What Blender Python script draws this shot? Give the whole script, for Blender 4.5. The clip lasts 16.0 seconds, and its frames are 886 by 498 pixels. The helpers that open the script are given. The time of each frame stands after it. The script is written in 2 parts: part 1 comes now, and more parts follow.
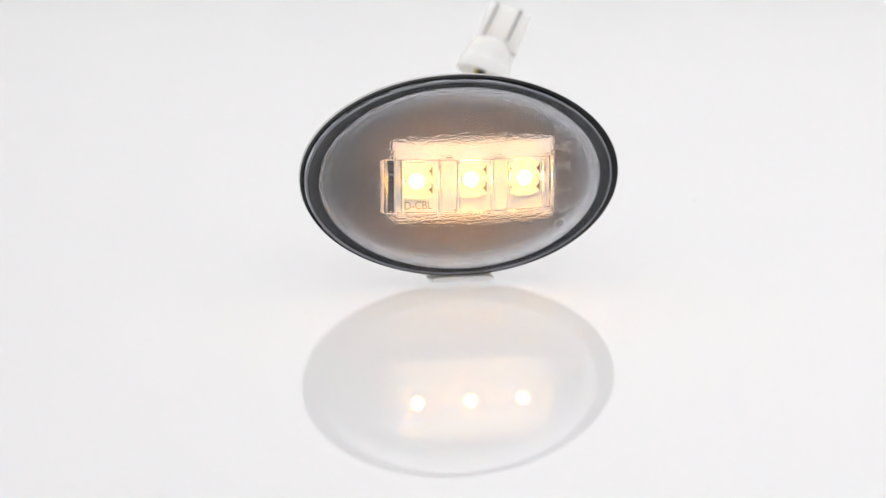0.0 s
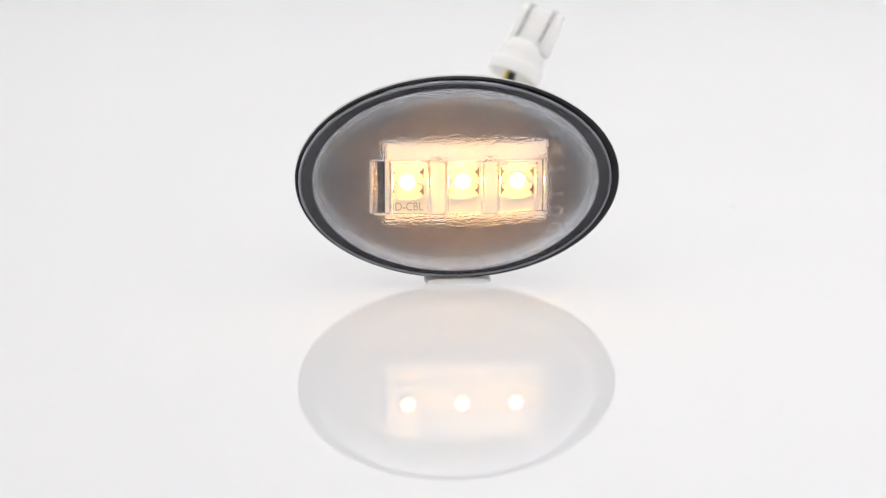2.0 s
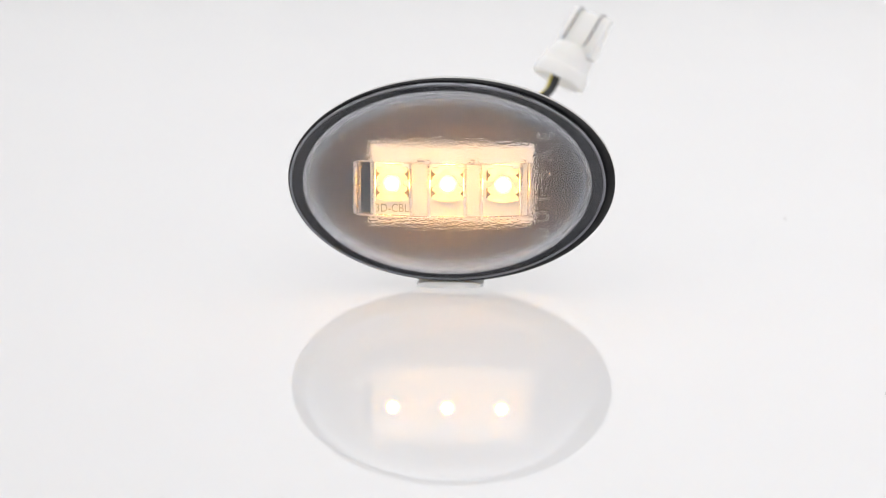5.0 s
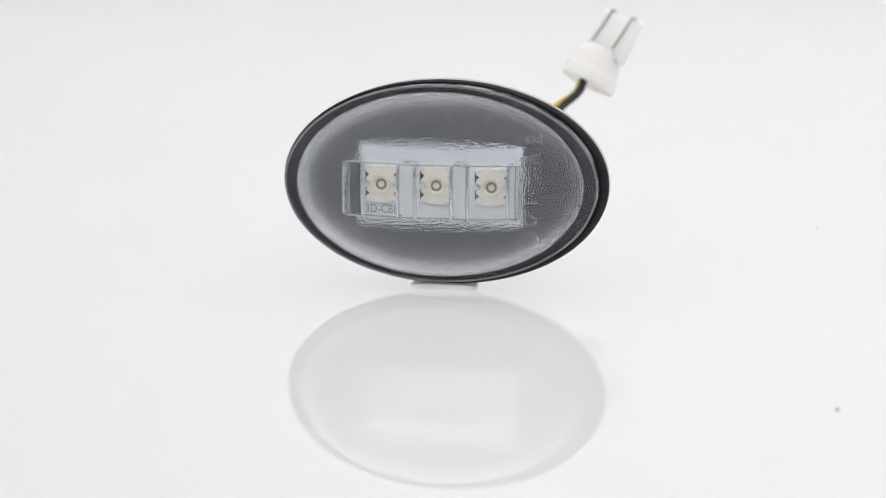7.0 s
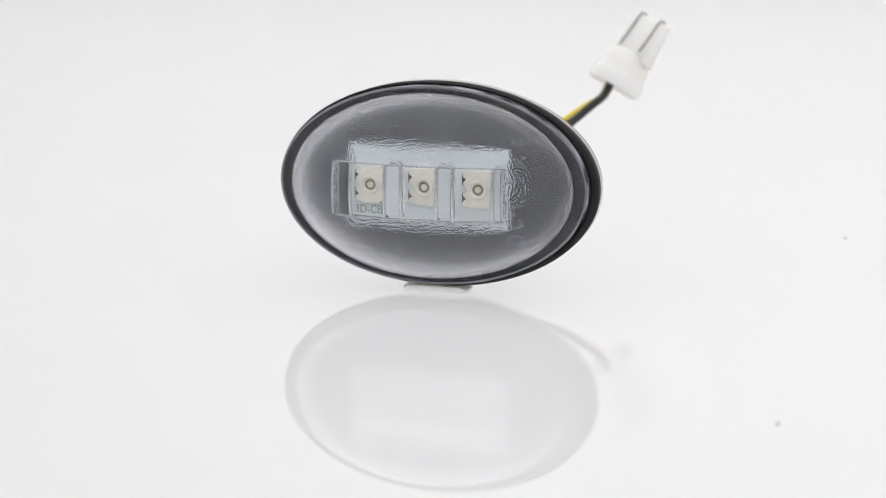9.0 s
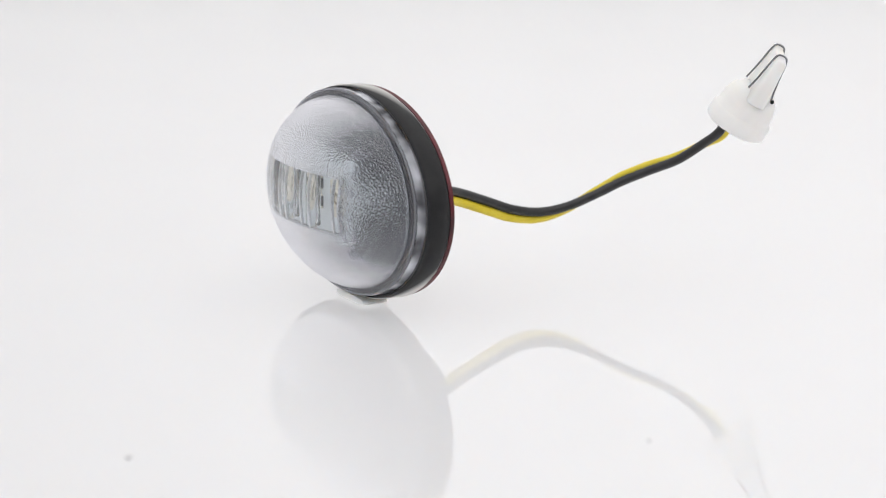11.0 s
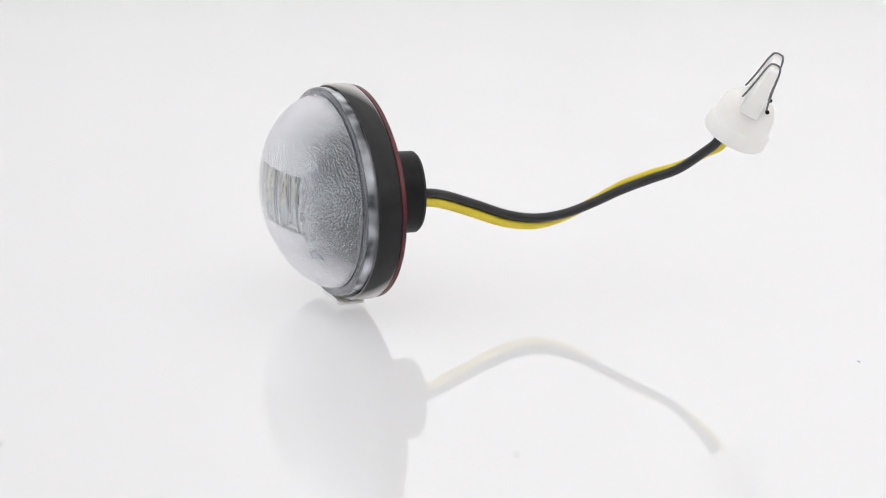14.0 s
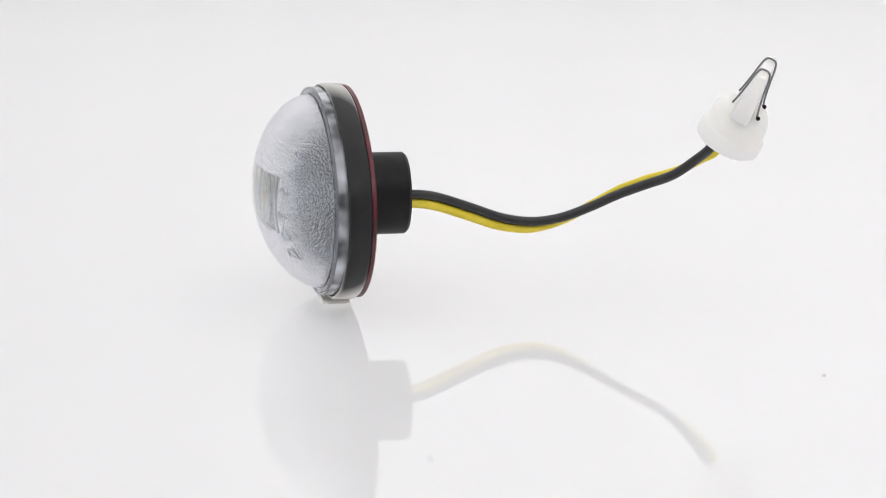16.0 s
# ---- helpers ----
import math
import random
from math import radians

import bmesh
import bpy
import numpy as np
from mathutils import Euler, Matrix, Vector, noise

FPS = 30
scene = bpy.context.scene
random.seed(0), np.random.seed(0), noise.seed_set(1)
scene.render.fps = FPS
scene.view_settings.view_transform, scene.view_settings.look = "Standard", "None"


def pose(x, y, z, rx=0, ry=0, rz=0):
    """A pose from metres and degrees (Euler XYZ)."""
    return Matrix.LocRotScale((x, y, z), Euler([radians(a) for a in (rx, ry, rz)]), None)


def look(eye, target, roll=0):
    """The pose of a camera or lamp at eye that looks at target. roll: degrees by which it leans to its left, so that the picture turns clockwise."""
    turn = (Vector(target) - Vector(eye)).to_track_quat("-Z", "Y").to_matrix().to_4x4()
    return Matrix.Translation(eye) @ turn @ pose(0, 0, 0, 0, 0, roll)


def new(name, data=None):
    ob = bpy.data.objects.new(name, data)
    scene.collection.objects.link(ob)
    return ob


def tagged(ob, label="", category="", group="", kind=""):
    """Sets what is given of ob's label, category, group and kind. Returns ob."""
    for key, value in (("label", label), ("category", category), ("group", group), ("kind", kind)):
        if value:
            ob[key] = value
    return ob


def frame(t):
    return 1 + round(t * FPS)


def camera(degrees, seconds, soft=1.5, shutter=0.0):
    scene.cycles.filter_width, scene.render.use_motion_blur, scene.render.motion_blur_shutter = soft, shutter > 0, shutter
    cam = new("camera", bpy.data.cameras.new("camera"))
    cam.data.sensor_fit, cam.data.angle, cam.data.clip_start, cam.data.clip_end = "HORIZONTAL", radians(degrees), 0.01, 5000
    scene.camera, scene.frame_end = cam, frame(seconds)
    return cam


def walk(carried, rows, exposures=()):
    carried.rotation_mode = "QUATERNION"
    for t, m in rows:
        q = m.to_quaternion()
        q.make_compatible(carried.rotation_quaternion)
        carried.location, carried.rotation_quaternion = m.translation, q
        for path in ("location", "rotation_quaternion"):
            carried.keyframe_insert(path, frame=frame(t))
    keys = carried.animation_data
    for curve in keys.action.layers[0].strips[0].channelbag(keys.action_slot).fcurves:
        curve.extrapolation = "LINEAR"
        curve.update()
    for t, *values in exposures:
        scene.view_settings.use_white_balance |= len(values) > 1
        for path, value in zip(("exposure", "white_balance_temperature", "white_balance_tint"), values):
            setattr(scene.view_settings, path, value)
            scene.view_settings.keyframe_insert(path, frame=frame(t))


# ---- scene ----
# ---- camera: stands still before the turntable ----
cam = camera(24.0, 16.0, soft=0.9)
EYE_AT = Vector((0.0191, -0.4625, 0.1050))
PITCH = radians(12.09)
EYE = look(EYE_AT, EYE_AT + Vector((0, math.cos(PITCH), -math.sin(PITCH))), 0.04)
walk(cam, [(0.0, EYE), (16.0, EYE)])
cam.data.dof.use_dof = True
cam.data.dof.focus_distance, cam.data.dof.aperture_fstop = 0.440, 15.0

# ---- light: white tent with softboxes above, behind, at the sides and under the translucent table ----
world = bpy.data.worlds.new("studio")
scene.world = world
world.use_nodes = True
world.node_tree.nodes["Background"].inputs[0].default_value = (0.9, 0.95, 1.0, 1)
world.node_tree.nodes["Background"].inputs[1].default_value = 0.02
scene.view_settings.exposure = 0.0
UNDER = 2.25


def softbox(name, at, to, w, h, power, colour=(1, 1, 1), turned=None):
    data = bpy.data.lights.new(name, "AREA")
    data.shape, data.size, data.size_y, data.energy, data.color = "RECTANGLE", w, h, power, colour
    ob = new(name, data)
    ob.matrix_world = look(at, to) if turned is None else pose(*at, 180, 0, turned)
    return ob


softbox("softbox_top", (0.0, 0.0, 1.40), (0, 0.0, 0), 2.5, 2.4, 11.4, (1.0, 0.983, 0.985))
softbox("softbox_back", (0.0, 1.48, 0.66), (0, 0, 0.64), 2.5, 1.32, 2.5, (1.0, 0.983, 0.980))
softbox("softbox_front", (0.0, -1.18, 0.95), (0, 0, 0.30), 2.2, 0.9, 11.0, (1.0, 0.983, 0.992))
softbox("softbox_right", (1.28, 0.1, 0.65), (0, 0.1, 0.45), 2.2, 1.1, 2.6, (1.0, 0.955, 0.96))
softbox("softbox_left", (-1.28, 0.1, 0.65), (0, 0.1, 0.45), 2.2, 1.1, 3.1, (0.90, 0.97, 1.0))
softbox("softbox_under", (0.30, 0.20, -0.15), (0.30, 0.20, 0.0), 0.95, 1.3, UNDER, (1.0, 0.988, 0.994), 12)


# ---- materials ----
def material(name):
    m = bpy.data.materials.new(name)
    m.use_nodes = True
    nt = m.node_tree
    nt.nodes.clear()
    return m, nt, nt.nodes.new("ShaderNodeOutputMaterial")


def node(nt, kind, **values):
    n = nt.nodes.new(kind)
    for key, value in values.items():
        n.inputs[key.replace("_", " ")].default_value = value
    return n


def noise_of(nt, scale, detail=3.0, rough=0.55):
    co = nt.nodes.new("ShaderNodeTexCoord")
    n = node(nt, "ShaderNodeTexNoise", Scale=scale, Detail=detail, Roughness=rough)
    nt.links.new(co.outputs["Object"], n.inputs["Vector"])
    return n


def bump_of(nt, source, strength, distance):
    b = node(nt, "ShaderNodeBump", Strength=strength, Distance=distance)
    nt.links.new(source, b.inputs["Height"])
    return b


def ramp_of(nt, source, low, high, a=0.3, b=0.7):
    r = nt.nodes.new("ShaderNodeValToRGB")
    r.color_ramp.elements[0].position, r.color_ramp.elements[1].position = a, b
    r.color_ramp.elements[0].color, r.color_ramp.elements[1].color = (*low, 1), (*high, 1)
    nt.links.new(source, r.inputs[0])
    return r


def solid(name, low, high, rough=0.5, scale=300.0, fine=2500.0, bump=0.2, depth=0.0001, metal=0.0, sub=0.0, spec=0.5, reach=1.0):
    """An opaque surface with variation at two scales and fine relief."""
    m, nt, out = material(name)
    p = node(nt, "ShaderNodeBsdfPrincipled", Roughness=rough, Metallic=metal)
    p.inputs["Specular IOR Level"].default_value = spec
    if sub:
        p.inputs["Subsurface Weight"].default_value = sub
        p.inputs["Subsurface Radius"].default_value = (0.004, 0.0035, 0.003)
        p.inputs["Subsurface Scale"].default_value = reach
    big, small = noise_of(nt, scale), noise_of(nt, fine, 2.0)
    ramp = ramp_of(nt, big.outputs["Fac"], low, high)
    nt.links.new(ramp.outputs[0], p.inputs["Base Color"])
    ro = node(nt, "ShaderNodeMapRange")
    ro.inputs["To Min"].default_value, ro.inputs["To Max"].default_value = rough * 0.85, min(1, rough * 1.15)
    nt.links.new(small.outputs["Fac"], ro.inputs["Value"])
    nt.links.new(ro.outputs[0], p.inputs["Roughness"])
    if bump:
        nt.links.new(bump_of(nt, small.outputs["Fac"], bump, depth).outputs[0], p.inputs["Normal"])
    nt.links.new(p.outputs[0], out.inputs[0])
    return m


def lit_acrylic(name, share, ior, rough):
    """White translucent acrylic with a polished face: part of its light comes up through it."""
    m = solid(name, (0.80, 0.80, 0.805), (0.83, 0.83, 0.835), rough=0.5, scale=9.0, fine=60.0, bump=0, spec=0.0, sub=0.7, reach=7.0)
    nt = m.node_tree
    out = next(n for n in nt.nodes if n.type == "OUTPUT_MATERIAL")
    body = out.inputs[0].links[0].from_socket
    up = node(nt, "ShaderNodeBsdfTranslucent", Color=(0.93, 0.93, 0.935, 1))
    shine = node(nt, "ShaderNodeBsdfGlossy", Color=(1, 1, 1, 1), Roughness=rough)
    fres = node(nt, "ShaderNodeFresnel", IOR=ior)
    m1, m2 = nt.nodes.new("ShaderNodeMixShader"), nt.nodes.new("ShaderNodeMixShader")
    m1.inputs[0].default_value = share
    nt.links.new(body, m1.inputs[1]), nt.links.new(up.outputs[0], m1.inputs[2])
    nt.links.new(fres.outputs[0], m2.inputs[0]), nt.links.new(m1.outputs[0], m2.inputs[1]), nt.links.new(shine.outputs[0], m2.inputs[2])
    nt.links.new(m2.outputs[0], out.inputs[0])
    return m


def pebbles(nt, strength):
    """Moulded grain: fine pebbles under half a millimetre across, uneven over the dome."""
    n = noise_of(nt, 2250.0, 0.6, 0.5)
    big = noise_of(nt, 300.0, 1.0, 0.5)
    add = nt.nodes.new("ShaderNodeMath")
    add.operation = "MULTIPLY_ADD"
    add.inputs[1].default_value = 0.2
    nt.links.new(big.outputs["Fac"], add.inputs[0]), nt.links.new(n.outputs["Fac"], add.inputs[2])
    return bump_of(nt, add.outputs[0], strength, 0.0010)


def pebbled_shell(name, tint, milk, strength, front=0.25):
    """Pebbled clear plastic of real thickness: refracting, with a trace of milky scatter."""
    m, nt, out = material(name)
    clear = node(nt, "ShaderNodeBsdfGlass", Color=(*tint, 1), Roughness=0.04, IOR=1.46)
    haze = node(nt, "ShaderNodeBsdfTranslucent", Color=(0.85, 0.86, 0.94, 1))
    face = node(nt, "ShaderNodeBsdfDiffuse", Color=(0.85, 0.86, 0.94, 1))
    m1, m2 = nt.nodes.new("ShaderNodeMixShader"), nt.nodes.new("ShaderNodeMixShader")
    m1.inputs[0].default_value, m2.inputs[0].default_value = front, milk
    nt.links.new(haze.outputs[0], m1.inputs[1]), nt.links.new(face.outputs[0], m1.inputs[2])
    nt.links.new(clear.outputs[0], m2.inputs[1]), nt.links.new(m1.outputs[0], m2.inputs[2])
    if strength:
        b = pebbles(nt, strength)
        for s in (clear, haze, face):
            nt.links.new(b.outputs[0], s.inputs["Normal"])
        # the grain glints most where the dome turns away
        shine = node(nt, "ShaderNodeBsdfGlossy", Color=(0.96, 0.96, 1.0, 1), Roughness=0.13)
        nt.links.new(b.outputs[0], shine.inputs["Normal"])
        turned = node(nt, "ShaderNodeLayerWeight", Blend=0.5)
        share, m3 = nt.nodes.new("ShaderNodeMapRange"), nt.nodes.new("ShaderNodeMixShader")
        for k, v in zip(("From Min", "From Max", "To Min", "To Max"), (0.34, 0.70, 0.0, 0.85)):
            share.inputs[k].default_value = v
        nt.links.new(turned.outputs["Facing"], share.inputs["Value"])
        nt.links.new(share.outputs[0], m3.inputs[0]), nt.links.new(m2.outputs[0], m3.inputs[1]), nt.links.new(shine.outputs[0], m3.inputs[2])
        m2 = m3
    nt.links.new(m2.outputs[0], out.inputs[0])
    return m


def clear_plastic(name, tint, scatter, gloss_rough=0.04):
    """Smooth thin clear plastic: straight view, a trace of scatter, gloss by Fresnel."""
    m, nt, out = material(name)
    straight = node(nt, "ShaderNodeBsdfTransparent", Color=(*tint, 1))
    face = node(nt, "ShaderNodeBsdfDiffuse", Color=(0.8, 0.82, 0.86, 1))
    shine = node(nt, "ShaderNodeBsdfGlossy", Color=(1, 1, 1, 1), Roughness=gloss_rough)
    fres = node(nt, "ShaderNodeFresnel", IOR=1.47)
    m1, m2 = nt.nodes.new("ShaderNodeMixShader"), nt.nodes.new("ShaderNodeMixShader")
    m1.inputs[0].default_value = scatter
    nt.links.new(straight.outputs[0], m1.inputs[1]), nt.links.new(face.outputs[0], m1.inputs[2])
    nt.links.new(fres.outputs[0], m2.inputs[0])
    nt.links.new(m1.outputs[0], m2.inputs[1]), nt.links.new(shine.outputs[0], m2.inputs[2])
    nt.links.new(m2.outputs[0], out.inputs[0])
    return m


def painted_reflections(name):
    """Polished opaque edge: bright and dark reflections of clear plastic painted as noise streaks."""
    m, nt, out = material(name)
    p = node(nt, "ShaderNodeBsdfPrincipled", Roughness=0.08)
    n = noise_of(nt, 110.0, 2.0, 0.6)
    ramp = ramp_of(nt, n.outputs["Fac"], (0.07, 0.072, 0.08), (0.70, 0.72, 0.78), 0.40, 0.66)
    nt.links.new(ramp.outputs[0], p.inputs["Base Color"])
    nt.links.new(p.outputs[0], out.inputs[0])
    return m


def skinned(m):
    """A smooth moulded skin: pale gloss at a glancing view."""
    nt = m.node_tree
    out = next(n for n in nt.nodes if n.type == "OUTPUT_MATERIAL")
    body = out.inputs[0].links[0].from_socket
    shine = node(nt, "ShaderNodeBsdfGlossy", Color=(0.92, 0.91, 0.88, 1), Roughness=0.3)
    turned, share, mix = node(nt, "ShaderNodeLayerWeight", Blend=0.5), nt.nodes.new("ShaderNodeMapRange"), nt.nodes.new("ShaderNodeMixShader")
    for k, v in zip(("From Min", "From Max", "To Min", "To Max"), (0.64, 0.86, 0.0, 0.75)):
        share.inputs[k].default_value = v
    nt.links.new(turned.outputs["Facing"], share.inputs["Value"]), nt.links.new(share.outputs[0], mix.inputs[0])
    nt.links.new(body, mix.inputs[1]), nt.links.new(shine.outputs[0], mix.inputs[2]), nt.links.new(mix.outputs[0], out.inputs[0])
    return m


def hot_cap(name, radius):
    """Lit resin cap of an LED: amber, strongest at its centre; the fade outwards paints a soft glow."""
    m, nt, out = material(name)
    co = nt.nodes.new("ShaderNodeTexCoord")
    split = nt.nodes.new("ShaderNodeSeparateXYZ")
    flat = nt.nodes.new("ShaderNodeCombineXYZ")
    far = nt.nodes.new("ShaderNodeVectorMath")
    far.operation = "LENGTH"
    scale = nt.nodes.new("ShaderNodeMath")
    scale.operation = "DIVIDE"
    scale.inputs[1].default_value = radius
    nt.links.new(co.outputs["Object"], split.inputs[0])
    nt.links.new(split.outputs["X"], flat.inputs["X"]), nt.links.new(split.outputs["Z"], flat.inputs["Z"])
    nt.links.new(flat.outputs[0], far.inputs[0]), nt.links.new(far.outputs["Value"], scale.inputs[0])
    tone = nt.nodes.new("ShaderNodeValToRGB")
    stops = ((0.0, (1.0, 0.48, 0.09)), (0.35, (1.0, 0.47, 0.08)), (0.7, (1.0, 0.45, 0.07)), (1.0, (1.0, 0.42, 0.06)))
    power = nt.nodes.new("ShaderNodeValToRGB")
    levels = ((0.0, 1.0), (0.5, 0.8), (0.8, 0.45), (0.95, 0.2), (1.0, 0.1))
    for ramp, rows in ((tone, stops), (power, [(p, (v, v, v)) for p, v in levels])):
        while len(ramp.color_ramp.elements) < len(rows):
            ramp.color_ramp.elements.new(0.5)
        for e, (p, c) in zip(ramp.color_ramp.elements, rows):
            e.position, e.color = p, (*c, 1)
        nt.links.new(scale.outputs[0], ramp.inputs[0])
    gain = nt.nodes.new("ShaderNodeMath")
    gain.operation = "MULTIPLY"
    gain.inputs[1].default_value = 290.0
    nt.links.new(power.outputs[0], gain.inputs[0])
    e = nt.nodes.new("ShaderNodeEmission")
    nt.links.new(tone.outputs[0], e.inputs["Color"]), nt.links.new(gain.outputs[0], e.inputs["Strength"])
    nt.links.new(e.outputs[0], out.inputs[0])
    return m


ACRYLIC = lit_acrylic("white_acrylic", 0.6, 1.38, 0.012)
TENT = solid("white_fabric", (0.82, 0.82, 0.82), (0.86, 0.86, 0.86), rough=0.9, scale=6.0, fine=400.0, bump=0.1, depth=0.001)
RUBBER = skinned(solid("black_rubber", (0.010, 0.010, 0.011), (0.016, 0.016, 0.017), spec=0.3, rough=0.5, bump=0.15, depth=0.00004))
BARREL = solid("black_plastic", (0.008, 0.008, 0.009), (0.014, 0.014, 0.015), spec=0.2, rough=0.45, bump=0.2, depth=0.00004)
BOWL = solid("charcoal_bowl", (0.012, 0.014, 0.020), (0.021, 0.024, 0.032), rough=0.16, scale=160.0, bump=0.05, spec=1.0)
RED_FILM = solid("red_film", (0.05, 0.006, 0.010), (0.14, 0.012, 0.020), rough=0.4)
BOARD = solid("white_board", (0.76, 0.81, 0.83), (0.82, 0.87, 0.89), rough=0.35, scale=120.0)
PACKAGE = solid("cream_ceramic", (0.86, 0.82, 0.71), (0.94, 0.91, 0.83), rough=0.18, scale=500.0, spec=0.8)
WELL = solid("dark_well", (0.24, 0.21, 0.16), (0.34, 0.30, 0.23), rough=0.4)
INK = solid("grey_ink", (0.30, 0.35, 0.33), (0.38, 0.43, 0.41), rough=0.6)
WIRE_BLACK = solid("black_insulation", (0.014, 0.014, 0.015), (0.022, 0.022, 0.023), rough=0.38, bump=0.15, depth=0.00005)
WIRE_YELLOW = solid("yellow_insulation", (0.74, 0.58, 0.02), (0.82, 0.66, 0.05), rough=0.38, bump=0.15, depth=0.00005)
NYLON = solid("white_nylon", (0.88, 0.87, 0.835), (0.92, 0.91, 0.885), rough=0.42, scale=150.0, sub=0.6)
STEEL = solid("tinned_wire", (0.15, 0.15, 0.16), (0.25, 0.25, 0.26), rough=0.35, metal=1.0, bump=0.1)
PUTTY = solid("clear_putty", (0.88, 0.87, 0.82), (0.93, 0.92, 0.88), rough=0.3, scale=220.0, bump=0.4, sub=0.5)
CURTAIN = solid("grey_fabric", (0.26, 0.26, 0.265), (0.30, 0.30, 0.305), rough=0.9, scale=6.0, fine=400.0, bump=0.1, depth=0.001)
DUST = solid("grey_dust", (0.14, 0.14, 0.15), (0.22, 0.22, 0.22), rough=0.9)
PEBBLED = pebbled_shell("pebbled_clear_plastic", (0.97, 0.98, 0.995), 0.17, 0.66, 0.12)
INNER = pebbled_shell("smooth_inner_plastic", (0.98, 0.985, 0.99), 0.0, 0)
WINDOW = clear_plastic("smooth_clear_plastic", (0.98, 0.985, 0.99), 0.03)
FLANGE = pebbled_shell("smooth_clear_rim", (0.95, 0.955, 0.975), 0.10, 0)
RIB = pebbled_shell("clear_rib", (0.985, 0.987, 0.99), 0.015, 0)
LETTER = pebbled_shell("raised_clear_plastic", (0.97, 0.975, 0.99), 0.24, 0.35, 0.2)
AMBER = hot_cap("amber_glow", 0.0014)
EDGE = painted_reflections("reflection_painted_edge")
GLINT_METAL = solid("glint_metal", (0.86, 0.87, 0.89), (0.92, 0.93, 0.95), rough=0.28, metal=1.0, bump=0)
HIGHLIGHT_BEAD = pebbled_shell("milky_highlight", (0.97, 0.975, 0.98), 0.3, 0)


# ---- building helpers ----
def mesh_of(name, bm, mat, smooth=True, angle=35):
    bmesh.ops.recalc_face_normals(bm, faces=bm.faces)
    me = bpy.data.meshes.new(name)
    bm.to_mesh(me)
    bm.free()
    me.materials.append(mat)
    if smooth:
        me.shade_smooth()
        me.set_sharp_from_angle(angle=radians(angle))
    return me


def part(name, bm, mat, parent, label="", m=None, smooth=True, angle=35):
    ob = new(name, mesh_of(name, bm, mat, smooth, angle))
    ob.parent = parent
    if m is not None:
        ob.matrix_basis = m
    if label:
        tagged(ob, label)
    return ob


def rings(loops, closed=True, cap_start=False, cap_end=False):
    """A skin over loops of points of equal number."""
    bm = bmesh.new()
    rows = [[bm.verts.new(p) for p in loop] for loop in loops]
    n = len(rows[0])
    for a, b in zip(rows, rows[1:]):
        for i in range(n if closed else n - 1):
            j = (i + 1) % n
            bm.faces.new((a[i], a[j], b[j], b[i]))
    if cap_start:
        bm.faces.new(rows[0])
    if cap_end:
        bm.faces.new(rows[-1])
    return bm


def oval(a, b, y, n=128, z=0.0, x=0.0):
    return [(x + a * math.cos(2 * math.pi * i / n), y, z + b * math.sin(2 * math.pi * i / n)) for i in range(n)]


def tube(points, radius, n=12, caps=True):
    pts = [Vector(p) for p in points]
    loops, side = [], None
    for i, p in enumerate(pts):
        way = (pts[min(i + 1, len(pts) - 1)] - pts[max(i - 1, 0)]).normalized()
        if side is None:
            side = way.orthogonal().normalized()
        side = (side - way * side.dot(way)).normalized()
        up = way.cross(side)
        loops.append([p + radius * (math.cos(2 * math.pi * k / n) * side + math.sin(2 * math.pi * k / n) * up) for k in range(n)])
    return rings(loops, cap_start=caps, cap_end=caps)


def spline(points, steps=8):
    """Catmull-Rom through points."""
    p = [Vector(q) for q in points]
    p = [2 * p[0] - p[1]] + p + [2 * p[-1] - p[-2]]
    out = []
    for i in range(1, len(p) - 2):
        for s in range(steps):
            t = s / steps
            out.append(0.5 * (2 * p[i] + (p[i + 1] - p[i - 1]) * t + (2 * p[i - 1] - 5 * p[i] + 4 * p[i + 1] - p[i + 2]) * t * t
                              + (3 * p[i] - p[i - 1] - 3 * p[i + 1] + p[i + 2]) * t ** 3))
    return out + [p[-2]]


def block(x0, x1, y0, y1, z0, z1, bevel=0.0, segments=2):
    bm = bmesh.new()
    bmesh.ops.create_cube(bm, size=1.0, matrix=Matrix.Translation(((x0 + x1) / 2, (y0 + y1) / 2, (z0 + z1) / 2)) @ Matrix.Diagonal((x1 - x0, y1 - y0, z1 - z0, 1)))
    if bevel:
        bmesh.ops.bevel(bm, geom=bm.edges, offset=bevel, segments=segments, profile=0.5, affect="EDGES")
    return bm


# ---- the tent ----
def tent():
    X, Y0, Y1, Z0, Z1 = 1.35, -1.25, 1.55, -0.24, 1.45
    walls = {"wall_north": (-X, X, Y1, Y1 + 0.02, Z0, Z1), "wall_south": (-X, X, Y0 - 0.02, Y0, Z0, Z1),
             "wall_east": (X, X + 0.02, Y0 - 0.02, Y1 + 0.02, Z0, Z1), "wall_west": (-X - 0.02, -X, Y0 - 0.02, Y1 + 0.02, Z0, Z1),
             "ceiling": (-X - 0.02, X + 0.02, Y0 - 0.02, Y1 + 0.02, Z1, Z1 + 0.02), "ground": (-X - 0.02, X + 0.02, Y0 - 0.02, Y1 + 0.02, Z0 - 0.03, Z0)}
    for name, box in walls.items():
        ob = new(name, mesh_of(name, block(*box), CURTAIN if name == "wall_south" else TENT, False))
        tagged(ob, "plain grey curtain behind the camera" if name == "wall_south" else "plain white fabric panel of a photo tent", "wall" if "wall" in name else name, kind="structure")


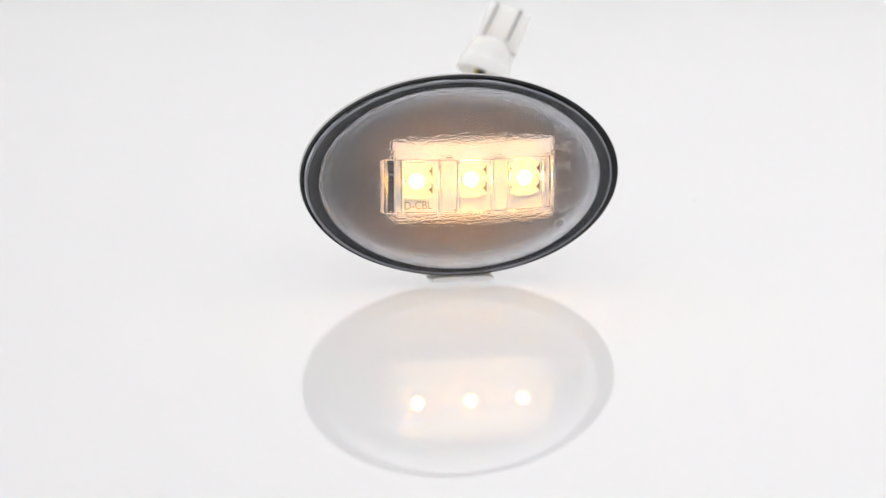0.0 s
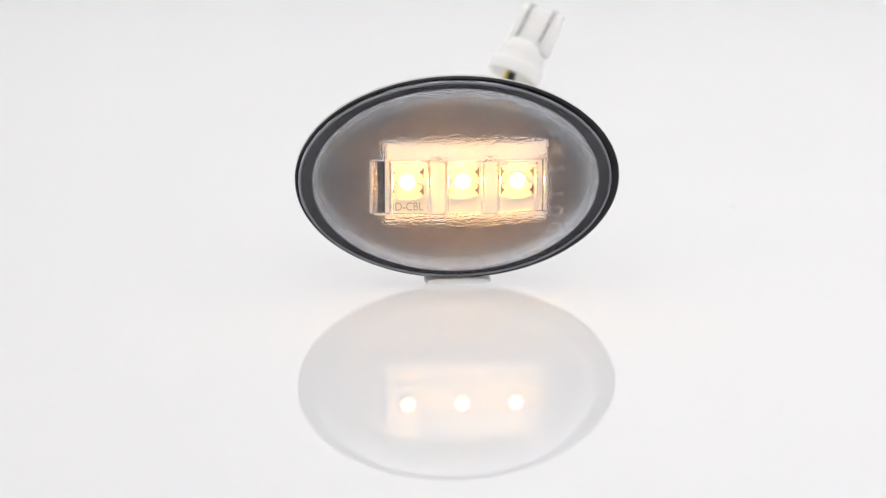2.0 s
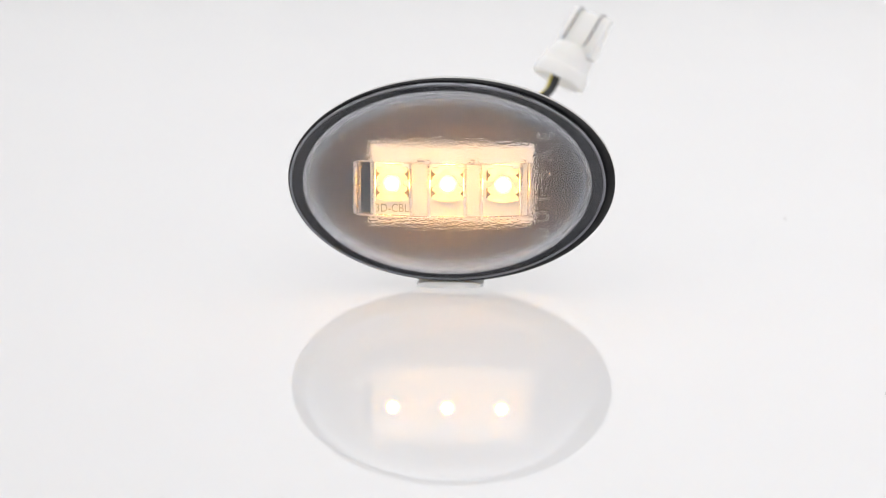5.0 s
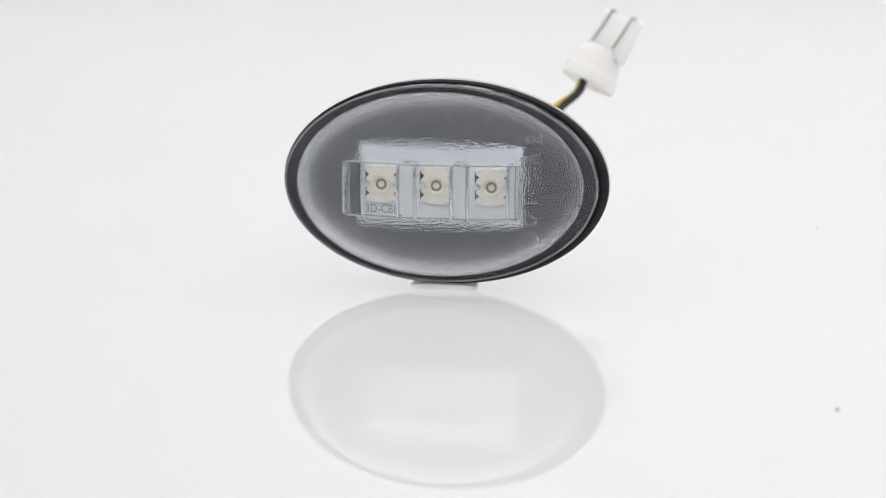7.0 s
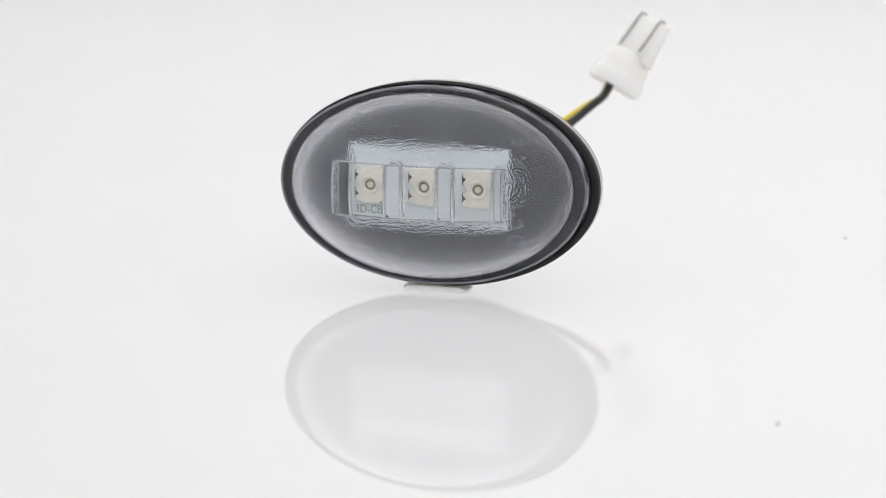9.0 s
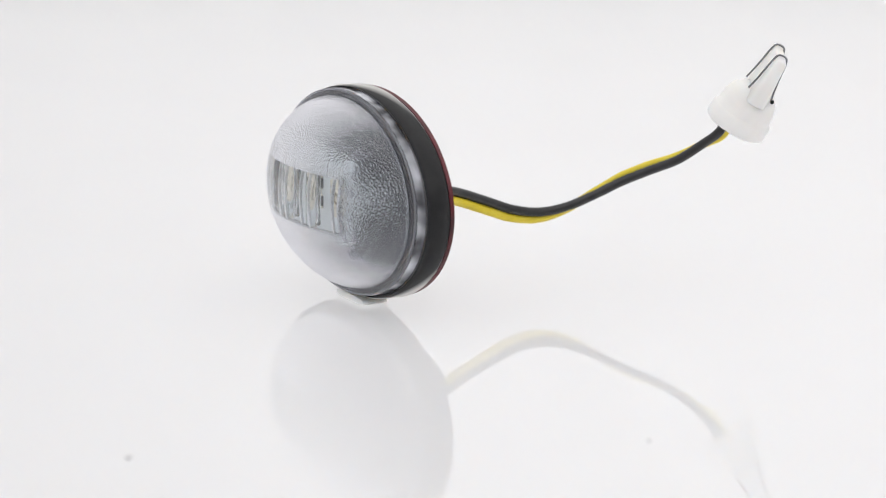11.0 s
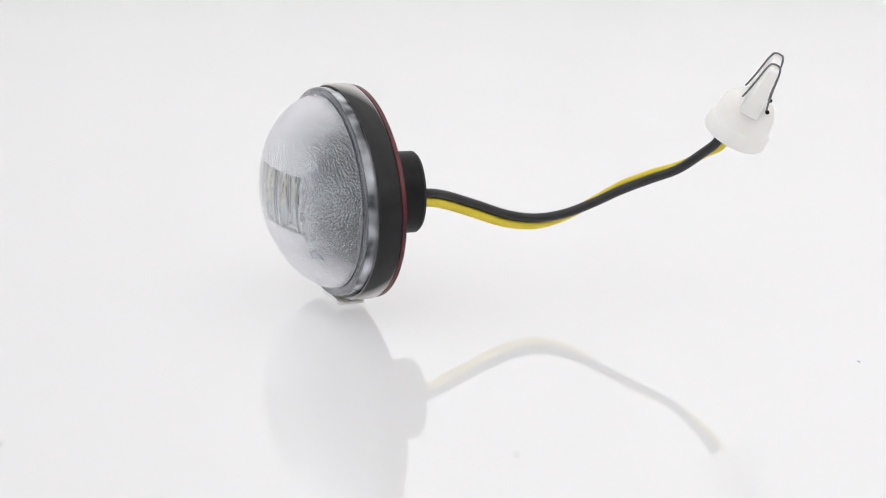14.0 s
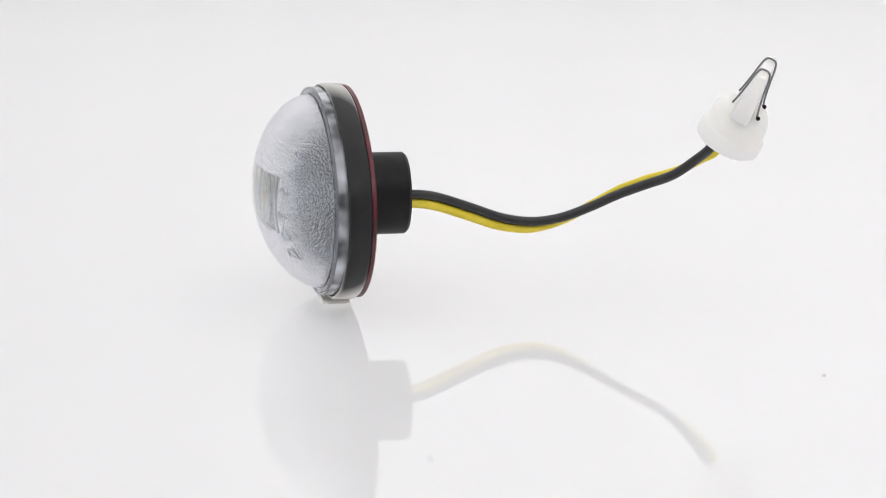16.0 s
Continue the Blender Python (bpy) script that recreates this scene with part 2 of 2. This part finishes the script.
def turntable():
    n, r = 192, 1.22
    ring = lambda rad, z: [(rad * math.cos(2 * math.pi * i / n), rad * math.sin(2 * math.pi * i / n), z) for i in range(n)]
    bm = rings([ring(r - 0.02, -0.010), ring(r - 0.02, -0.24), ring(r - 0.002, -0.24), ring(r, -0.238), ring(r, -0.002), ring(r - 0.002, 0.0)], cap_end=True)
    ob = new("turntable", mesh_of("turntable", bm, ACRYLIC, True, 20))
    tagged(ob, "glossy white acrylic turntable lit from below, slightly dusty", "turntable")
    rnd = random.Random(4)
    for x, y, s in ((0.1064, -0.0912, 0.75), (0.1375, -0.0105, 0.55), (0.1024, 0.0715, 0.5)):
        g = bmesh.new()
        bmesh.ops.create_icosphere(g, subdivisions=2, radius=0.0005 * s)
        for v in g.verts:
            v.co *= rnd.uniform(0.7, 1.3)
            v.co.x *= 1.5
            v.co.z = v.co.z * 0.35 + 0.00012
        part("dust_grain", g, DUST, ob, "", pose(x, y, 0.0001, 0, 0, rnd.uniform(0, 180)))
    return ob


# ---- the lamp; local space: x along the oval, -y out of the lens, z up, centre of the lens rim at height MID ----
MID = 0.02384
RIM_A, RIM_B = 0.0345, 0.0217
GASKET_A, GASKET_B = 0.0360, 0.02255
DOME_A, DOME_B, DOME_H = 0.0317, 0.0203, 0.0126
WIN_X0, WIN_X1, WIN_Z0, WIN_Z1 = -0.0185, 0.0185, -0.0056, 0.0061
LEDS = (-0.0113, 0.0007, 0.0126)
LED_Y, LED_Z = -0.0070, 0.0010


def dome_y(x, z):
    k = max(0.0, 1 - (x / DOME_A) ** 2 - (z / DOME_B) ** 2)
    return -DOME_H * k ** 0.58


def soft_box(c):
    return math.copysign(abs(c) ** 0.7, c)


def outline(points, y0, y1):
    """A plate with the outline of (x, z) points from y0 (front) to y1."""
    bm = rings([[(x, y0, z) for x, z in points], [(x, y1, z) for x, z in points]], cap_start=True, cap_end=True)
    return bm


def letter_mesh(text, size, depth, line=0.0):
    cu = bpy.data.curves.new("letter", "FONT")
    if line:
        cu.fill_mode, cu.bevel_depth, cu.bevel_resolution = "NONE", line, 1
    cu.body, cu.size, cu.extrude, cu.align_x, cu.align_y, cu.resolution_u = text, size, depth, "CENTER", "CENTER", 3
    tmp = bpy.data.objects.new("letter", cu)
    scene.collection.objects.link(tmp)
    me = bpy.data.meshes.new_from_object(tmp.evaluated_get(bpy.context.evaluated_depsgraph_get()))
    bpy.data.objects.remove(tmp)
    bpy.data.curves.remove(cu)
    return me


def lens(lamp, base):
    bm = bmesh.new()
    n, m = 128, 44
    rows = []
    for j in range(1, m + 1):
        r = math.sin(0.5 * math.pi * j / m)
        rows.append([bm.verts.new((DOME_A * r * math.cos(2 * math.pi * i / n), 0, DOME_B * r * math.sin(2 * math.pi * i / n))) for i in range(n)])
    top = bm.verts.new((0, 0, 0))
    for i in range(n):
        bm.faces.new((top, rows[0][i], rows[0][(i + 1) % n]))
    for a, b in zip(rows, rows[1:]):
        for i in range(n):
            bm.faces.new((a[i], a[(i + 1) % n], b[(i + 1) % n], b[i]))
    for axis, value in ((0, WIN_X0), (0, WIN_X1), (2, WIN_Z0), (2, WIN_Z1)):
        co, no = Vector((0, 0, 0)), Vector((0, 0, 0))
        co[axis], no[axis] = value, 1
        bmesh.ops.bisect_plane(bm, geom=bm.verts[:] + bm.edges[:] + bm.faces[:], plane_co=co, plane_no=no, dist=1e-7)
    for v in bm.verts:
        v.co.y = dome_y(v.co.x, v.co.z)
    bm.normal_update()

    def inside(f):
        c = f.calc_center_median()
        return WIN_X0 < c.x < WIN_X1 and WIN_Z0 < c.z < WIN_Z1
    pane = bm.copy()
    bmesh.ops.delete(pane, geom=[f for f in pane.faces if not inside(f)], context="FACES")
    bmesh.ops.delete(bm, geom=[f for f in bm.faces if inside(f)], context="FACES")
    # inner wall of the shell, 1.3 mm behind the outer one
    bmesh.ops.recalc_face_normals(bm, faces=bm.faces)
    skin = bm.faces[:]
    if sum(f.normal.y * f.calc_area() for f in skin) > 0:
        bmesh.ops.reverse_faces(bm, faces=skin)
    edge = [e for e in bm.edges if e.is_boundary]
    inner = bmesh.ops.duplicate(bm, geom=bm.verts[:] + bm.edges[:] + skin)
    twin = inner["vert_map"]
    bm.normal_update()
    for v in [g for g in inner["geom"] if isinstance(g, bmesh.types.BMVert)]:
        v.co = Vector((v.co.x * 0.962, v.co.y * 0.91, v.co.z * 0.942))
    bmesh.ops.reverse_faces(bm, faces=[g for g in inner["geom"] if isinstance(g, bmesh.types.BMFace)])
    for e in edge:
        a, b = e.verts
        bm.faces.new((a, b, twin[b], twin[a]))
    for f in [g for g in inner["geom"] if isinstance(g, bmesh.types.BMFace)]:
        f.material_index = 1
    dome = part("lens", bm, PEBBLED, lamp, "domed clear plastic lens with pebbled surface", base)
    dome.data.materials.append(INNER)
    glassy = part("lens_window", pane, WINDOW, dome, "smooth clear window in the lens")
    dome.visible_shadow = glassy.visible_shadow = False
    # upright ribs behind the window; added metal tubes imitate the glints on their edges
    for x, w in ((-0.0170, 0.0022), (-0.0050, 0.0020), (0.0064, 0.0018), (0.0175, 0.0011)):
        front = max(dome_y(x + k * w, z) for k in (-1, 1) for z in (WIN_Z0, WIN_Z1)) + 0.0003
        y = front + 0.75 * w
        loops = []
        for z, s in ((WIN_Z0, 0.75), (WIN_Z0 + 0.0005, 1.0), (WIN_Z1 - 0.0005, 1.0), (WIN_Z1, 0.75)):
            loops.append([(x + s * w * soft_box(math.cos(a)), y + s * w * 0.75 * soft_box(math.sin(a)), z) for a in [2 * math.pi * k / 40 for k in range(40)]])
        rib = part("lens_rib", rings(loops, cap_start=True, cap_end=True), RIB, dome, "clear upright lens rib")
        rib.visible_shadow = False
        for k in (-1, 1):
            edge_x = x + k * 0.95 * w
            line = [(edge_x, dome_y(edge_x, z) + 0.0005, z) for z in np.linspace(WIN_Z0 + 0.0003, WIN_Z1 - 0.0003, 9)]
            part("rib_glint", tube(line, 0.00038, 12), GLINT_METAL, dome).visible_shadow = False
    # added metal tubes imitate the glint along the top and foot of the window
    for z in (WIN_Z0, WIN_Z1):
        line = [(x, dome_y(x, z) + 0.0003, z) for x in np.linspace(WIN_X0, WIN_X1, 40)]
        part("window_glint", tube(line, 0.00013, 10), GLINT_METAL, dome).visible_shadow = False
    # raised letters, read upwards
    for ch, x, z in (("D", 0.0210, -0.0094), ("O", 0.0211, -0.0056), ("T", 0.0212, -0.0017), ("S", 0.0213, 0.0036), ("A", 0.0214, 0.0074), ("E", 0.0215, 0.0112)):
        me = letter_mesh(ch, 0.0046, 0.0, 0.00011)
        for v in me.vertices:
            lx, lz, lift = x - v.co.y, z + v.co.x * 0.72, v.co.z
            v.co = (lx, dome_y(lx, lz) - 0.00014 - lift, lz)
        me.materials.append(LETTER)
        ob = new("letter", me)
        ob.parent = dome
    return dome


def lamp_body(lamp, base):
    # clear rim round the dome
    rim = rings([oval(DOME_A - 0.0002, DOME_B - 0.0002, 0.0002), oval(DOME_A + 0.0004, DOME_B + 0.0004, 0.0001), oval(RIM_A - 0.0005, RIM_B - 0.0005, 0.0),
                 oval(RIM_A, RIM_B, 0.0005), oval(RIM_A, RIM_B, 0.0034), oval(DOME_A - 0.0002, DOME_B - 0.0002, 0.0034), oval(DOME_A - 0.0002, DOME_B - 0.0002, 0.0002)])
    bmesh.ops.remove_doubles(rim, verts=rim.verts, dist=1e-6)
    part("rim", rim, FLANGE, lamp, "smooth clear plastic rim", base, angle=30)
    # added milky bead that imitates the highlight along the rim's front edge
    bead = tube([Vector(p) for p in oval(RIM_A - 0.0002, RIM_B - 0.0002, 0.0002, 160)] + [Vector(oval(RIM_A - 0.0002, RIM_B - 0.0002, 0.0002, 160)[0])], 0.00024, 8, False)
    part("rim_highlight", bead, HIGHLIGHT_BEAD, lamp, "", base)
    # opaque overlay on the clear rim, its reflections painted into the colour
    wall = rings([oval(RIM_A + 0.00002, RIM_B + 0.00002, 0.0005), oval(RIM_A + 0.00012, RIM_B + 0.00012, 0.0006), oval(RIM_A + 0.00012, RIM_B + 0.00012, 0.0024), oval(RIM_A + 0.00002, RIM_B + 0.00002, 0.0025)])
    part("rim_wall", wall, EDGE, lamp, "outer wall of the rim with reflections painted in streaks", base)
    # rubber gasket, with the bowl inside it
    g0, g1 = 0.0023, 0.0070
    OFF = 0.0007  # the gasket sits a little off centre
    gasket = rings([oval(DOME_A - 0.003, DOME_B - 0.003, g0 + 0.0012), oval(RIM_A + 0.0003, RIM_B + 0.0003, g0 + 0.0012), oval(RIM_A + 0.0003, RIM_B + 0.0003, g0 + 0.0002),
                    oval(RIM_A + 0.0005, RIM_B + 0.0005, g0), oval(GASKET_A - 0.0004, GASKET_B - 0.0004, g0, x=OFF), oval(GASKET_A, GASKET_B, g0 + 0.0004, x=OFF),
                    oval(GASKET_A, GASKET_B, g1 - 0.0006, x=OFF), oval(GASKET_A - 0.0005, GASKET_B - 0.0005, g1, x=OFF)], cap_end=True)
    part("gasket", gasket, RUBBER, lamp, "black rubber gasket", base, angle=50)
    bowl = rings([oval(DOME_A, DOME_B, 0.0001), oval(DOME_A - 0.0006, DOME_B - 0.0006, 0.0026), oval(DOME_A - 0.0035, DOME_B - 0.0035, 0.0030)], cap_end=True)
    part("bowl", bowl, BOWL, lamp, "dark grey inner bowl", base)
    part("backing_film", rings([oval(GASKET_A - 0.0004, GASKET_B - 0.0004, g1 + 0.0001, x=OFF), oval(GASKET_A - 0.0003, GASKET_B - 0.0003, g1 + 0.0009, x=OFF)], cap_start=True, cap_end=True), RED_FILM, lamp, "red adhesive backing film", base)
    z, x = -0.0006, 0.0028
    barrel = rings([oval(0.0088, 0.0088, g1, 64, z, x), oval(0.0088, 0.0088, 0.0191, 64, z, x), oval(0.0083, 0.0083, 0.0197, 64, z, x), oval(0.0074, 0.0074, 0.0197, 64, z, x), oval(0.0072, 0.0072, 0.0180, 64, z, x)], cap_end=True)
    part("barrel", barrel, BARREL, lamp, "black plastic cable barrel", base, angle=30)
    foot = []
    for y, k in ((0.0012, 0.90), (0.0022, 1.0), (0.0060, 1.0), (0.0070, 0.92)):
        foot.append([(0.0006 + k * 0.0074 * math.copysign(abs(math.cos(a)) ** 0.6, math.cos(a)), y, -MID + 0.00072 + 0.00072 * math.copysign(abs(math.sin(a)) ** 0.6, math.sin(a))) for a in [2 * math.pi * i / 40 for i in range(40)]])
    part("putty_foot", rings(foot, cap_start=True, cap_end=True), PUTTY, lamp, "small off-white putty foot", base)


def leds(lamp, base):
    y = LED_Y
    board = block(-0.0162, 0.0191, y + 0.0006, y + 0.0018, -0.0076, 0.0095, 0.0002, 1)
    board_ob = part("circuit_board", board, BOARD, lamp, "pale grey circuit board", base)
    for x in (-0.0135, 0.0015, 0.0164):
        part("board_post", rings([oval(0.0016, 0.0016, y + 0.0018, 24, LED_Z, x), oval(0.0019, 0.0019, 0.0030, 24, LED_Z, x)], cap_start=True, cap_end=True), BOARD, lamp, "", base)
    cores = []
    # outline of the package with notches for its leads
    half = [(0.0, 0.0040), (0.0021, 0.0040), (0.0021, 0.0035), (0.0033, 0.0035), (0.0033, 0.0026), (0.0026, 0.0021), (0.0033, 0.0014), (0.0033, 0.0008), (0.0024, 0.0004)]
    right = half[1:] + [(x, -z) for x, z in reversed(half[1:])]
    shape = right + [(-x, z) for x, z in reversed(right)]
    n = 40
    for x in LEDS:
        at = base @ pose(x, y, LED_Z)
        bm = outline(shape, -0.0002, 0.0006)
        pack = part("led_package", bm, PACKAGE, lamp, "cream ceramic LED package", at, smooth=False)
        ringm = rings([oval(0.0021, 0.0021, -0.0002, n), oval(0.0020, 0.0020, -0.0007, n), oval(0.0016, 0.0016, -0.0007, n), oval(0.0012, 0.0012, -0.00035, n)])
        part("led_ring", ringm, PACKAGE, pack)
        part("led_well", rings([oval(0.0013, 0.0013, -0.00036, n), oval(0.0007, 0.0007, -0.00030, n)]), WELL, pack)
        part("led_chip", block(-0.0004, 0.0004, -0.00048, -0.0003, -0.0004, 0.0004), PACKAGE, pack)
        for sx in (-1, 1):
            for sz in (-1, 1):
                part("led_lead", block(sx * 0.0031 - 0.0005, sx * 0.0031 + 0.0005, 0.0000, 0.00055, sz * 0.0019 - 0.0011, sz * 0.0019 + 0.0011, 0.0001, 1), STEEL, pack, "tinned solder lead")
        # added glowing core: it stands out while the lamp is on and hides behind the bowl when off
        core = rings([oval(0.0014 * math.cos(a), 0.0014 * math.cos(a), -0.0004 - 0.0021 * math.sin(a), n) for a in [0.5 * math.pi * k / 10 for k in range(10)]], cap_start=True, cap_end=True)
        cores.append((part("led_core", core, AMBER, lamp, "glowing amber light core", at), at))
    me = letter_mesh("3D-CBL", 0.0026, 0.00004)
    for v in me.vertices:
        v.co = (-0.0114 + v.co.x * 0.85, y + 0.00052 - v.co.z, -0.0046 + v.co.y)
    me.materials.append(INK)
    ob = new("board_print", me)
    ob.parent, ob.matrix_basis = board_ob, Matrix()
    return cores


CABLE = ((0.0034, 0.0180, -0.0009), (0.0032, 0.0231, -0.0011), (0.0014, 0.0278, -0.0023), (0.0004, 0.0348, -0.0048), (0.0001, 0.0417, -0.0073), (0.0005, 0.0483, -0.0083), (0.0016, 0.0546, -0.0074),
         (0.0035, 0.0606, -0.0049), (0.0061, 0.0662, -0.0018), (0.0094, 0.0715, 0.0009), (0.0134, 0.0763, 0.0036), (0.0178, 0.0799, 0.0076), (0.0211, 0.0818, 0.0106), (0.0226, 0.0835, 0.0145))


def cable(lamp, base):
    mid = spline(CABLE, 10)
    part("black_wire", tube(mid, 0.00104, 16), WIRE_BLACK, lamp, "black insulated wire", base)
    # the yellow wire winds behind the black one: below, behind, above, behind, below
    turn = ((0.0, -92), (0.25, -95), (0.38, -118), (0.46, -150), (0.54, -182), (0.62, -205), (0.69, -209), (0.77, -198), (0.83, -184), (0.90, -165), (1.0, -140))
    pts = []
    for i, p in enumerate(mid):
        s = i / (len(mid) - 1)
        ang = radians(float(np.interp(s, [a for a, _ in turn], [b for _, b in turn])))
        way = (mid[min(i + 1, len(mid) - 1)] - mid[max(i - 1, 0)]).normalized()
        side = way.cross(Vector((0, 0, 1))).normalized()
        up = side.cross(way)
        pts.append(p + 0.00200 * (math.cos(ang) * side + math.sin(ang) * up))
    part("yellow_wire", tube(pts, 0.00100, 16), WIRE_YELLOW, lamp, "yellow insulated wire", base)


def plug(lamp, base):
    axis = Vector((0.0086, 0.0056, 0.0174)).normalized()
    wide = Vector((0.84, -0.49, -0.22))
    wide = (wide - axis * wide.dot(axis)).normalized()
    thick = axis.cross(wide)
    m = Matrix((wide, thick, axis)).transposed().to_4x4()
    at = base @ Matrix.Translation((0.0226, 0.0849, 0.0121)) @ m @ Matrix.Scale(0.93, 4)

    def circle(r, z, flat=1.0, n=48):
        return [(r * math.cos(2 * math.pi * i / n), flat * r * math.sin(2 * math.pi * i / n), z) for i in range(n)]
    body = rings([circle(0.0055, 0.0030), circle(0.0064, 0.0002), circle(0.0072, 0.0), circle(0.0076, 0.0004), circle(0.0075, 0.0034), circle(0.0071, 0.0039),
                  circle(0.0068, 0.0043), circle(0.0066, 0.0068), circle(0.0060, 0.0088), circle(0.0048, 0.0102), circle(0.0032, 0.0109)], cap_start=True, cap_end=True)
    plug_ob = part("plug", body, NYLON, lamp, "white nylon wedge plug", at, angle=45)
    blade = block(-0.0054, 0.0070, -0.00125, 0.00125, 0.0085, 0.0212, 0.0006, 3)
    for v in blade.verts:
        k = 1.9 - 1.0 * (v.co.z - 0.0085) / 0.0127
        v.co.y *= k
    part("blade", blade, NYLON, plug_ob)
    for x in (-0.0029, 0.0041):
        loop = [(x, -0.0031, 0.0112), (x, -0.0027, 0.0130), (x, -0.0021, 0.0165), (x, -0.0016, 0.0200), (x, -0.0009, 0.0215), (x, 0.0009, 0.0215), (x, 0.0016, 0.0200), (x, 0.0021, 0.0165), (x, 0.0027, 0.0130), (x, 0.0033, 0.0104)]
        part("contact_wire", tube(spline(loop, 5), 0.00023, 10), STEEL, plug_ob, "bent tinned contact wire")
        # black ball in place of the shade inside the wire hole
        dot = bmesh.new()
        bmesh.ops.create_uvsphere(dot, u_segments=12, v_segments=8, radius=0.0005, matrix=Matrix.Translation((x, 0.0036, 0.0106)))
        part("hole_shade", dot, BARREL, plug_ob)


def marker_lamp():
    lamp = new("marker_lamp")
    tagged(lamp, "oval clear-lensed LED marker lamp, black gasket, twisted wires, white plug", "lamp")
    base = Matrix.Translation((0, 0, MID))
    lamp_body(lamp, base)
    cores = leds(lamp, base)
    lens(lamp, base)
    cable(lamp, base)
    plug(lamp, base)
    return lamp, cores


tent()
TABLE = turntable()
LAMP, CORES = marker_lamp()

# turn of the table, clockwise from above: seconds, degrees
TURN = ((0.0, -11.01), (1.5, -6.49), (3.0, -1.96), (4.2, 1.65), (5.25, 4.82), (6.3, 7.98), (7.0, 10.09), (8.0, 13.11), (8.7, 15.22), (9.0, 16.12), (9.1, 16.55),
        (9.2, 20.7), (9.5, 31.5), (9.9, 43.5), (10.4, 54.5), (10.9, 61.8), (11.3, 64.54), (12.0, 66.62), (13.0, 69.59), (14.0, 72.57), (15.0, 75.54), (16.0, 78.52))
STAND = pose(0.0209, -0.01355, 0.0, -0.5, 0, 0)


def motions():
    walk(TABLE, [(t, pose(0, 0, 0, 0, 0, -a)) for t, a in TURN])
    walk(LAMP, [(t, pose(0, 0, 0, 0, 0, -a) @ STAND) for t, a in TURN])
    # the lamp goes off: the added light cores are moved out of sight behind the bowl
    for core, at in CORES:
        sunk = at @ pose(0, 0.0135, 0)
        walk(core, [(0.0, at), (5.2, at), (5.3, sunk), (16.0, sunk)])


motions()
